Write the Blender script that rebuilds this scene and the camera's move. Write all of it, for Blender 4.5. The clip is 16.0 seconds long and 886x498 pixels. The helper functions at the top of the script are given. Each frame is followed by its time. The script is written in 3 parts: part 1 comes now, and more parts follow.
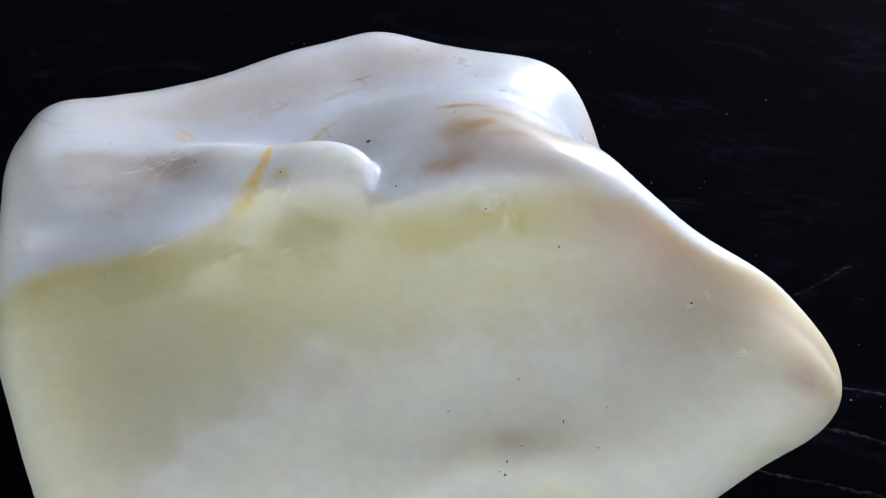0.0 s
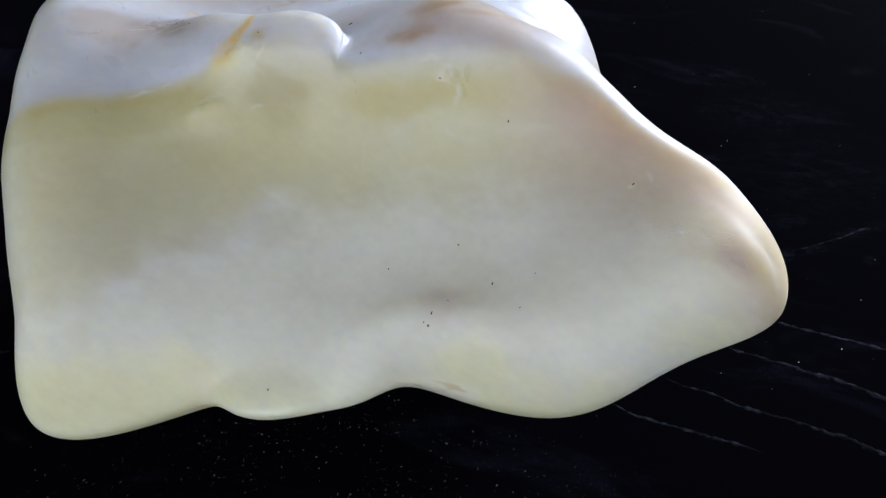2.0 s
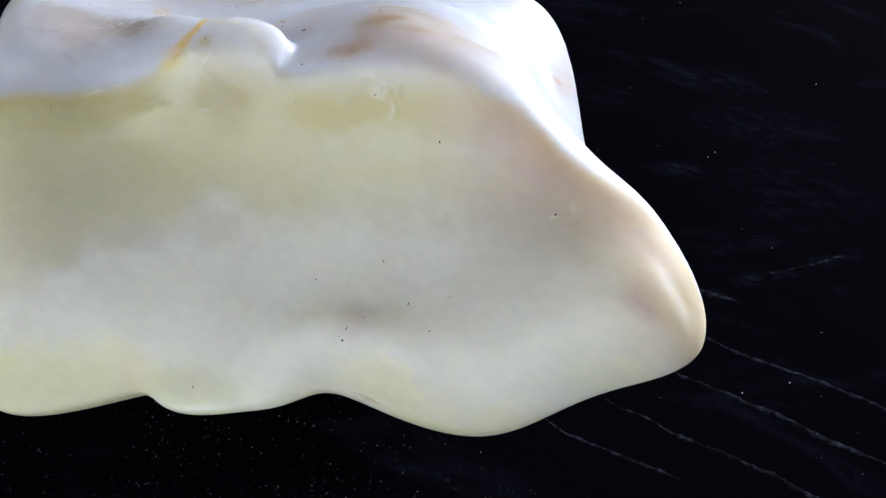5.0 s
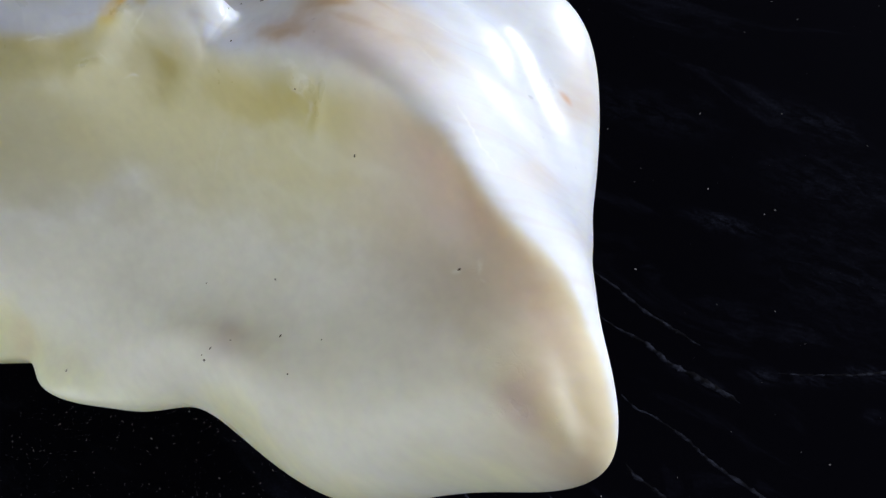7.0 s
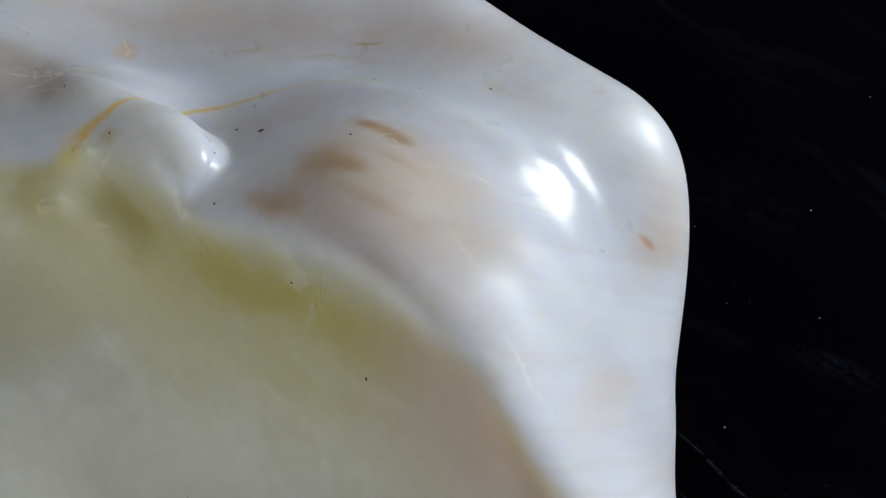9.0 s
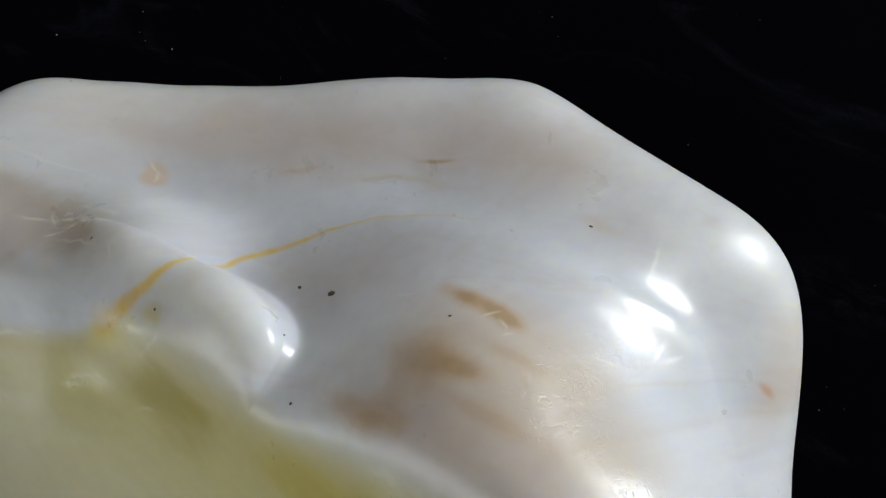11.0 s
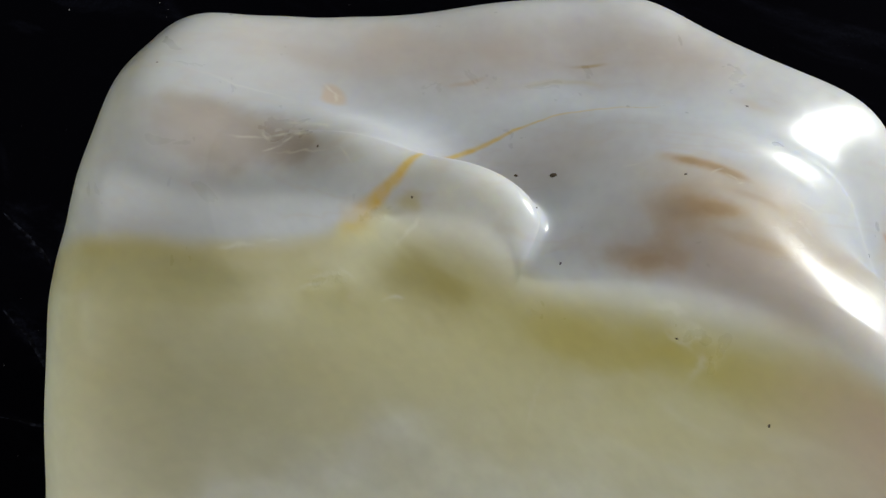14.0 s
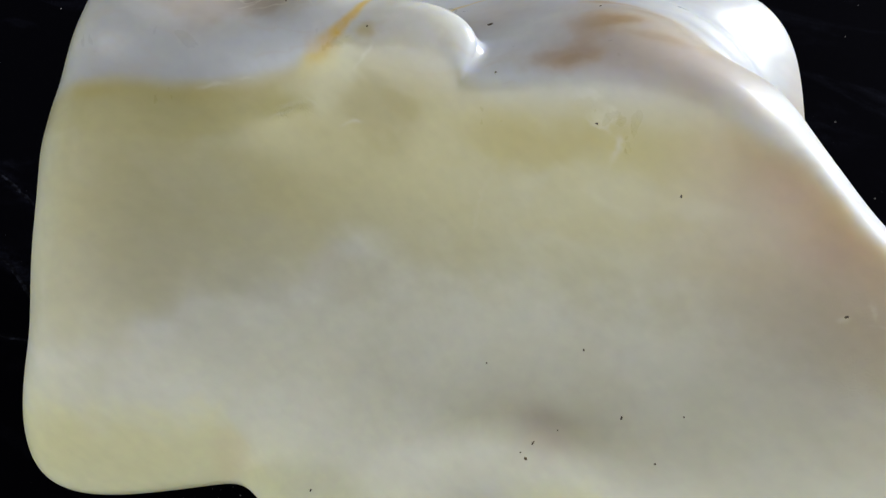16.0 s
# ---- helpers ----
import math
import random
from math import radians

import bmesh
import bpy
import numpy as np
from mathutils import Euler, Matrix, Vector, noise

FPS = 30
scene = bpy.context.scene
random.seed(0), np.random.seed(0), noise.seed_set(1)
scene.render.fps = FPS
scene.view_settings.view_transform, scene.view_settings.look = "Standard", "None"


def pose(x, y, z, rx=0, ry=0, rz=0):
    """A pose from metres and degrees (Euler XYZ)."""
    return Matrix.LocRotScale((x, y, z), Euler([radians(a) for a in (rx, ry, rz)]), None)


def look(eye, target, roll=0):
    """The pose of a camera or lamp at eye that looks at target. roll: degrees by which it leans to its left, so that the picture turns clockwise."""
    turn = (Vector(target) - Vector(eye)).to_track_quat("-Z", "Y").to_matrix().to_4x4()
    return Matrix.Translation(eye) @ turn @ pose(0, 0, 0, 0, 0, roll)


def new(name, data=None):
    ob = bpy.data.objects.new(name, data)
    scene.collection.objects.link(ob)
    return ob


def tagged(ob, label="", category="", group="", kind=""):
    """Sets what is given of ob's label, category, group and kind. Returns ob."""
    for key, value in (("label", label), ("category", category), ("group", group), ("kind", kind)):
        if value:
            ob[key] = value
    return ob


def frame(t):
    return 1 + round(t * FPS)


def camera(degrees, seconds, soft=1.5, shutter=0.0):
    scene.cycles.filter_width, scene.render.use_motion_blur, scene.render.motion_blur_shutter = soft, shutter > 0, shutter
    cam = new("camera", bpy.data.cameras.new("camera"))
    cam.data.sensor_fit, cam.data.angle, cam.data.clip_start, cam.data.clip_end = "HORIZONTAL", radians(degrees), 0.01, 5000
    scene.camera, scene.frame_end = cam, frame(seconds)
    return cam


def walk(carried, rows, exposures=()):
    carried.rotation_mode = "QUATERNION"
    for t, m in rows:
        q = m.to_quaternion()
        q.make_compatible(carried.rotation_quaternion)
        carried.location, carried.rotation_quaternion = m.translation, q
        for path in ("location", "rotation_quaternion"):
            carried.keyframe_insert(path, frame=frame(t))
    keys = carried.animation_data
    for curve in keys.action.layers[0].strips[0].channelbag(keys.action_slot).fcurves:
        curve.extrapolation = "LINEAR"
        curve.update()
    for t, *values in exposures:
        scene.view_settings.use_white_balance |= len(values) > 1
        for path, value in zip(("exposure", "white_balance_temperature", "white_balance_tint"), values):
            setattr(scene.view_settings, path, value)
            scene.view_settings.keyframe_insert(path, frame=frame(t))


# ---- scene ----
cam = camera(56.25, 16.0)
PATH = [
    (0, (0.00671, 0.00229, 0.17146), (0.00097, 0.12453, 0.01327), 2.89),
    (0.5, (0.01680, -0.00219, 0.16949), (0.00353, 0.12043, 0.01204), 1.05),
    (1, (0.03242, -0.01173, 0.16595), (0.00810, 0.11222, 0.01089), -1.17),
    (1.5, (0.04320, -0.02002, 0.16219), (0.01214, 0.10636, 0.01032), -1.82),
    (2, (0.04353, -0.02357, 0.15482), (0.00630, 0.10437, 0.00567), -2.09),
    (2.5, (0.03902, -0.02571, 0.15056), (0.00025, 0.10357, 0.00297), -1.00),
    (3, (0.03486, -0.02927, 0.14985), (-0.00414, 0.10076, 0.00297), -0.05),
    (3.5, (0.04005, -0.02883, 0.15531), (0.00125, 0.10049, 0.00776), 0.26),
    (4, (0.04243, -0.02404, 0.15562), (0.00364, 0.10370, 0.00670), 0.21),
    (4.5, (0.05213, -0.01744, 0.15899), (0.00973, 0.10425, 0.00604), -1.74),
    (5, (0.06717, -0.00752, 0.16355), (0.01604, 0.10639, 0.00731), -4.36),
    (5.6, (0.08234, 0.00473, 0.16461), (0.02041, 0.10970, 0.00604), -6.73),
    (6.2, (0.09149, 0.01759, 0.15946), (0.01850, 0.11457, 0.00050), -7.96),
    (6.9, (0.09405, 0.03320, 0.15073), (0.01139, 0.12184, -0.00837), -8.73),
    (7.5, (0.08885, 0.04693, 0.14532), (0.00380, 0.13023, -0.01539), -9.51),
    (8.2, (0.07862, 0.06309, 0.14176), (-0.00478, 0.14155, -0.02221), -10.73),
    (8.5, (0.07471, 0.06858, 0.14283), (-0.01038, 0.14305, -0.02214), -12.21),
    (9, (0.06530, 0.07680, 0.14572), (-0.02236, 0.14431, -0.02089), -14.70),
    (9.6, (0.05523, 0.08522, 0.14786), (-0.03301, 0.14748, -0.02048), -16.49),
    (10.25, (0.04567, 0.09054, 0.14802), (-0.03955, 0.15266, -0.02192), -16.27),
    (10.9, (0.03532, 0.09103, 0.14730), (-0.04424, 0.15607, -0.02428), -14.66),
    (11.5, (0.02312, 0.08643, 0.14708), (-0.04972, 0.15447, -0.02632), -12.69),
    (12, (0.01138, 0.08038, 0.14739), (-0.05552, 0.15022, -0.02767), -11.05),
    (12.5, (0.00441, 0.07396, 0.14806), (-0.05729, 0.14676, -0.02771), -8.43),
    (13, (0.00280, 0.06793, 0.14945), (-0.05504, 0.14403, -0.02623), -6.96),
    (13.5, (0.00321, 0.05890, 0.15197), (-0.05240, 0.13771, -0.02324), -5.84),
    (14, (0.00700, 0.05152, 0.15248), (-0.04629, 0.13405, -0.02173), -4.80),
    (14.5, (0.00908, 0.04517, 0.15270), (-0.04203, 0.12928, -0.02141), -4.34),
    (15, (0.01604, 0.03319, 0.14998), (-0.03485, 0.12249, -0.02159), -2.92),
    (15.5, (0.02222, 0.02219, 0.14671), (-0.03085, 0.12091, -0.01894), -2.13),
    (16, (0.02942, 0.01489, 0.14020), (-0.02965, 0.12295, -0.01739), -2.51),
]
walk(cam, [(t, look(eye, target, roll)) for t, eye, target, roll in PATH],
     [(0, 0.17, 6000, 14), (2, 0.13, 5950, 16), (3.5, 0.38, 5900, 18), (5, 0.32, 5950, 16), (7.5, -0.12, 6300, 12), (9, -0.55, 6350, 10), (11.5, -0.35, 6900, 7), (12.5, -0.25, 7000, 6), (14.5, -0.25, 7000, 6), (15.3, -0.2, 6850, 7), (16, 0.02, 6650, 9)])

CM = 0.01

# ---- world and light ----
world = bpy.data.worlds.new("daylight")
scene.world = world
world.use_nodes = True
wn = world.node_tree.nodes
sky = wn.new("ShaderNodeTexSky")
sky.sky_type, sky.sun_disc = "NISHITA", False
sky.sun_elevation, sky.sun_rotation = radians(40), radians(30)
wn["Background"].inputs["Strength"].default_value = 0.1
world.node_tree.links.new(sky.outputs["Color"], wn["Background"].inputs["Color"])


def window_light(name, at, aim, wide, high, watts, colour):
    data = bpy.data.lights.new(name, "AREA")
    data.shape, data.size, data.size_y, data.energy, data.color = "RECTANGLE", wide, high, watts, colour
    ob = new(name, data)
    ob.matrix_world = look(at, aim)
    return ob


# daylight in the openings of the north and south windows
window_light("north_daylight", (0.50, 0.87, 0.28), (0.0, 0.1, 0.05), 0.32, 0.26, 14.0, (0.90, 0.95, 1.0))
window_light("south_daylight", (-0.2, -1.49, 0.9), (0.0, 0.1, 0.05), 1.75, 1.2, 20.0, (0.95, 0.98, 1.0))


# ---- materials ----
def shader(name):
    m = bpy.data.materials.new(name)
    m.use_nodes = True
    return m, m.node_tree.nodes, m.node_tree.links, m.node_tree.nodes["Principled BSDF"]


def noise_tex(nodes, links, scale, detail=4.0, rough=0.55, distortion=0.0, where=None):
    n = nodes.new("ShaderNodeTexNoise")
    n.inputs["Scale"].default_value, n.inputs["Detail"].default_value = scale, detail
    n.inputs["Roughness"].default_value, n.inputs["Distortion"].default_value = rough, distortion
    if where:
        links.new(where, n.inputs["Vector"])
    return n


def node_math(nodes, links, kind, a, b):
    n = nodes.new("ShaderNodeMath")
    n.operation = kind
    for k, v in enumerate((a, b)):
        if isinstance(v, (int, float)):
            n.inputs[k].default_value = v
        else:
            links.new(v, n.inputs[k])
    return n.outputs[0]


# polished stone: its colours, some painted light among them, and the wear lie on the mesh, fine cloudiness and
# scratches come from noise
stone_mat, nd, lk, bsdf = shader("polished_stone")
stone_colour = nd.new("ShaderNodeVertexColor")
stone_colour.layer_name = "stone_colour"
worn = nd.new("ShaderNodeAttribute")
worn.attribute_name = "wear"
matt = nd.new("ShaderNodeAttribute")
matt.attribute_name = "dull"
spot = nd.new("ShaderNodeTexCoord")
cloud = noise_tex(nd, lk, 60.0, 2.0, 0.4, 0.0, spot.outputs["Object"])
ramp = nd.new("ShaderNodeMapRange")
lk.new(cloud.outputs["Fac"], ramp.inputs["Value"])
ramp.inputs["From Min"].default_value, ramp.inputs["From Max"].default_value = 0.1, 0.9
ramp.inputs["To Min"].default_value, ramp.inputs["To Max"].default_value = 0.94, 1.05
tone = nd.new("ShaderNodeMix")
tone.data_type, tone.blend_type = "RGBA", "MULTIPLY"
tone.inputs["Factor"].default_value = 1.0
lk.new(stone_colour.outputs["Color"], tone.inputs["A"])
lk.new(ramp.outputs["Result"], tone.inputs["B"])
lk.new(tone.outputs["Result"], bsdf.inputs["Base Color"])
scuffs = noise_tex(nd, lk, 900.0, 5.0, 0.65, 1.5, spot.outputs["Object"])
waves = noise_tex(nd, lk, 140.0, 4.0, 0.55, 0.6, spot.outputs["Object"])
flakes = nd.new("ShaderNodeTexVoronoi")
flakes.inputs["Scale"].default_value = 520.0
lk.new(spot.outputs["Object"], flakes.inputs["Vector"])
# fine curling scratches: the thin middle line of a distorted noise
curl = noise_tex(nd, lk, 330.0, 2.0, 0.5, 2.5, spot.outputs["Object"])
line = nd.new("ShaderNodeMapRange")
lk.new(node_math(nd, lk, "ABSOLUTE", node_math(nd, lk, "SUBTRACT", curl.outputs["Fac"], 0.5), 0.0), line.inputs["Value"])
line.inputs["From Min"].default_value, line.inputs["From Max"].default_value = 0.0, 0.03
line.inputs["To Min"].default_value, line.inputs["To Max"].default_value = -0.5, 0.0
rough_relief = node_math(nd, lk, "ADD", node_math(nd, lk, "ADD", node_math(nd, lk, "MULTIPLY", scuffs.outputs["Fac"], 0.6), node_math(nd, lk, "MULTIPLY", flakes.outputs["Distance"], 0.35)), line.outputs["Result"])
relief = node_math(nd, lk, "ADD", node_math(nd, lk, "MULTIPLY", rough_relief, worn.outputs["Fac"]),
                   node_math(nd, lk, "MULTIPLY", waves.outputs["Fac"], 0.25))
bump_node = nd.new("ShaderNodeBump")
bump_node.inputs["Strength"].default_value, bump_node.inputs["Distance"].default_value = 0.5, 0.0004
lk.new(relief, bump_node.inputs["Height"])
lk.new(bump_node.outputs["Normal"], bsdf.inputs["Normal"])
gloss = node_math(nd, lk, "ADD", node_math(nd, lk, "MULTIPLY", worn.outputs["Fac"], -0.1), 0.24)
gloss = node_math(nd, lk, "ADD", gloss, node_math(nd, lk, "MULTIPLY", matt.outputs["Fac"], 0.26))
lk.new(node_math(nd, lk, "ADD", gloss, node_math(nd, lk, "MULTIPLY", waves.outputs["Fac"], 0.1)), bsdf.inputs["Roughness"])
bsdf.inputs["IOR"].default_value = 1.5
lk.new(node_math(nd, lk, "SUBTRACT", 0.5, node_math(nd, lk, "MULTIPLY", matt.outputs["Fac"], 0.36)), bsdf.inputs["Specular IOR Level"])
bsdf.inputs["Subsurface Weight"].default_value = 0.7
bsdf.inputs["Subsurface Radius"].default_value = (1.0, 0.85, 0.45)
bsdf.inputs["Subsurface Scale"].default_value = 0.018

pit_mat, nd, lk, bsdf = shader("dark_inclusion")
spot = nd.new("ShaderNodeTexCoord")
grain = noise_tex(nd, lk, 4000.0, 3.0, 0.6, 0.0, spot.outputs["Object"])
ramp = nd.new("ShaderNodeValToRGB")
ramp.color_ramp.elements[0].color, ramp.color_ramp.elements[1].color = (0.02, 0.015, 0.01, 1), (0.12, 0.08, 0.05, 1)
lk.new(grain.outputs["Fac"], ramp.inputs["Fac"])
lk.new(ramp.outputs["Color"], bsdf.inputs["Base Color"])
bsdf.inputs["Roughness"].default_value = 0.7

# black velvet: almost no diffuse light, a faint cold sheen put into the base colour where the nap is turned
velvet_mat, nd, lk, bsdf = shader("black_velvet")
spot = nd.new("ShaderNodeTexCoord")
stretch = nd.new("ShaderNodeMapping")
stretch.inputs["Rotation"].default_value = (0, 0, radians(-14))
stretch.inputs["Scale"].default_value = (0.55, 1.4, 1)
lk.new(spot.outputs["Object"], stretch.inputs["Vector"])
nap = noise_tex(nd, lk, 42.0, 7.0, 0.62, 1.2, stretch.outputs["Vector"])
fibre = noise_tex(nd, lk, 1500.0, 3.0, 0.7, 0.0, spot.outputs["Object"])
ramp = nd.new("ShaderNodeMapRange")
lk.new(nap.outputs["Fac"], ramp.inputs["Value"])
ramp.inputs["From Min"].default_value, ramp.inputs["From Max"].default_value = 0.56, 0.8
ramp.inputs["To Min"].default_value, ramp.inputs["To Max"].default_value = 0.0, 1.0
strokes = nd.new("ShaderNodeAttribute")
strokes.attribute_name = "nap_sheen"
tuft = noise_tex(nd, lk, 330.0, 5.0, 0.7, 0.8, stretch.outputs["Vector"])
patchy = nd.new("ShaderNodeMapRange")
lk.new(tuft.outputs["Fac"], patchy.inputs["Value"])
patchy.inputs["From Min"].default_value, patchy.inputs["From Max"].default_value = 0.42, 0.75
nap_all = node_math(nd, lk, "ADD", node_math(nd, lk, "MULTIPLY", ramp.outputs["Result"], 0.5), node_math(nd, lk, "MULTIPLY", strokes.outputs["Fac"], patchy.outputs["Result"]))
nap_sheen = node_math(nd, lk, "MULTIPLY", nap_all, node_math(nd, lk, "POWER", fibre.outputs["Fac"], 2.0))
tint = nd.new("ShaderNodeMix")
tint.data_type = "RGBA"
tint.inputs["A"].default_value, tint.inputs["B"].default_value = (0.0013, 0.0012, 0.0022, 1), (0.040, 0.044, 0.070, 1)
lk.new(nap_sheen, tint.inputs["Factor"])
lk.new(tint.outputs["Result"], bsdf.inputs["Base Color"])
bsdf.inputs["Roughness"].default_value = 0.95
bsdf.inputs["Specular IOR Level"].default_value = 0.004
bsdf.inputs["Sheen Weight"].default_value = 0.002
bsdf.inputs["Sheen Tint"].default_value = (0.6, 0.7, 1.0, 1)

# creases: the same velvet, with the light on their pile put into the colour
lit_crease_mat, nd, lk, bsdf = shader("lit_velvet_crease")
spot = nd.new("ShaderNodeTexCoord")
patch = noise_tex(nd, lk, 420.0, 4.0, 0.6, 0.0, spot.outputs["Object"])
ramp = nd.new("ShaderNodeValToRGB")
ramp.color_ramp.elements[0].position, ramp.color_ramp.elements[1].position = 0.45, 0.78
ramp.color_ramp.elements[0].color, ramp.color_ramp.elements[1].color = (0.0015, 0.0014, 0.0025, 1), (0.034, 0.037, 0.055, 1)
lk.new(patch.outputs["Fac"], ramp.inputs["Fac"])
lk.new(ramp.outputs["Color"], bsdf.inputs["Base Color"])
bsdf.inputs["Roughness"].default_value = 0.95
bsdf.inputs["Specular IOR Level"].default_value = 0.05

lint_mat, nd, lk, bsdf = shader("pale_lint")
island = nd.new("ShaderNodeNewGeometry")
ramp = nd.new("ShaderNodeValToRGB")
ramp.color_ramp.elements[0].color, ramp.color_ramp.elements[1].color = (0.03, 0.032, 0.04, 1), (0.4, 0.38, 0.37, 1)
ramp.color_ramp.elements[1].position = 1.0
lk.new(island.outputs["Random Per Island"], ramp.inputs["Fac"])
lk.new(ramp.outputs["Color"], bsdf.inputs["Base Color"])
bsdf.inputs["Roughness"].default_value = 0.9

wall_mat, nd, lk, bsdf = shader("grey_wall_paint")
spot = nd.new("ShaderNodeTexCoord")
blot = noise_tex(nd, lk, 3.0, 5.0, 0.6, 0.0, spot.outputs["Object"])
ramp = nd.new("ShaderNodeValToRGB")
ramp.color_ramp.elements[0].color, ramp.color_ramp.elements[1].color = (0.40, 0.395, 0.38, 1), (0.48, 0.475, 0.46, 1)
lk.new(blot.outputs["Fac"], ramp.inputs["Fac"])
lk.new(ramp.outputs["Color"], bsdf.inputs["Base Color"])
bsdf.inputs["Roughness"].default_value = 0.8


# ---- the stone ----
CENTRE = (-0.8, 9.3)
RIM = [7.696, 7.265, 6.984, 6.774, 6.629, 6.555, 6.527, 6.523, 6.565, 6.674, 6.835, 7.025, 7.217, 7.381, 7.472, 7.461, 7.398, 7.337, 7.281, 7.231, 7.226, 7.282, 7.283, 7.134, 6.940, 6.824, 6.764, 6.715, 6.674, 6.654, 6.678, 6.759, 6.872, 6.996, 7.184, 7.384, 7.643, 7.658, 7.493, 7.377, 7.214, 7.084, 7.069, 7.080, 7.121, 7.081, 7.019, 7.007, 7.039, 7.107, 7.282, 7.575, 7.559, 7.133, 6.406, 5.734, 5.279, 5.159, 5.212, 5.204, 5.108, 4.960, 4.809, 4.697, 4.593, 4.477, 4.421, 4.502, 4.714, 5.031, 5.435, 5.896, 6.337, 6.696, 7.004, 7.326, 7.761, 8.315, 8.595, 8.275]          # radius of the outline, round the centre
RIM_HEIGHT = [3.759, 2.992, 2.013, 1.800, 3.116, 2.698, 2.951, 2.851, 2.614, 2.606, 2.625, 2.806, 2.796, 2.800, 2.622, 2.139, 1.877, 2.232, 2.495, 2.385, 2.571, 2.423, 3.079, 3.375]
RIM_TURN = [8.612, 5.153, 4.837, 5.059, 6.783, 6.162, 6.674, 5.381, 7.048, 9.000, 9.500, 4.794]    # how sharply the top rolls over the rim
FOOT_TURN = [0.665, 0.579, 0.443, 0.451, 0.511, 0.517, 0.497, 0.496, 0.502, 0.496, 0.496, 0.514, 0.517, 0.469, 0.451, 0.363, 0.563, 0.610, 0.652, 0.759, 0.631, 0.550, 0.432, 0.759]    # how steeply the foot draws in below the rim
SECTIONS = [
    [9.84, 10.14, 10.30, 10.12, 9.76, 9.41, 9.15, 8.97],
    [8.58, 8.97, 9.27, 9.01, 8.67, 8.53, 8.49, 8.51],
    [7.31, 7.68, 8.00, 7.47, 7.43, 7.63, 7.86, 8.09],
    [6.16, 6.18, 6.13, 5.54, 6.14, 6.77, 7.26, 7.73],
    [5.70, 5.74, 5.56, 5.29, 5.42, 5.86, 6.67, 7.40],
    [5.61, 5.95, 6.09, 5.83, 5.30, 5.18, 6.19, 7.10],
    [5.52, 6.11, 6.71, 6.94, 6.23, 5.55, 5.65, 6.73],
    [5.34, 6.12, 7.06, 7.21, 5.85, 5.59, 6.03, 6.85],
    [5.04, 6.11, 6.86, 6.53, 3.93, 4.20, 6.37, 7.06],
    [4.51, 5.39, 5.62, 4.08, 3.44, 3.85, 5.44, 6.68],
    [4.26, 5.32, 6.49, 5.43, 4.31, 4.29, 5.15, 6.20],
    [4.31, 5.43, 6.20, 5.87, 5.18, 4.90, 5.20, 5.83],
]


def weights(t):
    """The four weights of a smooth curve between its control values."""
    return (1 - t) ** 3 / 6, (3 * t**3 - 6 * t**2 + 4) / 6, (-3 * t**3 + 3 * t**2 + 3 * t + 1) / 6, t**3 / 6


def ring(values, a):
    """A smooth closed curve through evenly spaced values, read at the angles a."""
    v = np.asarray(values, float)
    n = len(v)
    k = np.fft.fftfreq(n, 1 / n)
    c = np.real(np.fft.ifft(np.fft.fft(v) / ((4 + 2 * np.cos(2 * np.pi * k / n)) / 6)))
    u = (a / (2 * np.pi) * n) % n
    i = np.floor(u).astype(int)
    t = u - i
    b = weights(t)
    return sum(b[j] * c[(i + j - 1) % n] for j in range(4))


def soft_min(a, b, k):
    return 0.5 * (a + b - np.sqrt((a - b) ** 2 + k * k))


def soft_max(a, b, k):
    return 0.5 * (a + b + np.sqrt((a - b) ** 2 + k * k))


def oval(x, y, cx, cy, rx, ry, turn):
    c, s = np.cos(turn), np.sin(turn)
    u, v = ((x - cx) * c + (y - cy) * s) / rx, (-(x - cx) * s + (y - cy) * c) / ry
    return u * u + v * v


def bump(x, y, cx, cy, rx, ry, turn, h):
    return h * np.exp(-oval(x, y, cx, cy, rx, ry, turn))


LIP = ((0.5, 4.8), (1.1, 5.1), (1.6, 5.38), (2.4, 5.66), (3.0, 5.58), (3.6, 5.5), (4.2, 5.55))


def front_face(x, y):
    """The broad hollow front slope."""
    f, g, e = np.minimum(y, 10.5) - 7, x / 4, np.maximum(y - 10.5, 0)
    return (3.8106 + 0.0328 * g + 0.4326 * f + 0.0817 * f * f - 0.2358 * g * f + 0.9826 * g * g - 0.1079 * g**3
            - 0.2188 * g * g * f - 0.0260 * g * f * f + 0.0535 * f**3 + 1.2 * e
            + bump(x, y, 1.9, 5.6, 1.5, 0.75, 0.0, 0.5) + bump(x, y, -3.4, 8.45, 0.55, 0.3, 0.4, 0.09)
            - bump(x, y, -2.05, 9.0, 0.55, 0.35, 0.2, 0.09) + bump(x, y, -5.35, 4.25, 0.25, 0.45, 0.2, 0.1)
            + bump(x, y, 1.45, 9.5, 0.14, 0.2, 0.0, 0.03) + bump(x, y, 0.8, 9.68, 0.3, 0.12, 0.0, 0.04) + bump(x, y, -3.2, 8.56, 0.18, 0.1, 0.5, 0.025)
            + bump(x, y, -3.52, 8.38, 0.13, 0.07, 0.4, 0.02) + bump(x, y, -2.8, 9.4, 0.15, 0.08, 0.3, 0.05)
            + 0.12 * np.exp(-((near_line(x, y, LIP)[0] / 0.2) ** 2)))


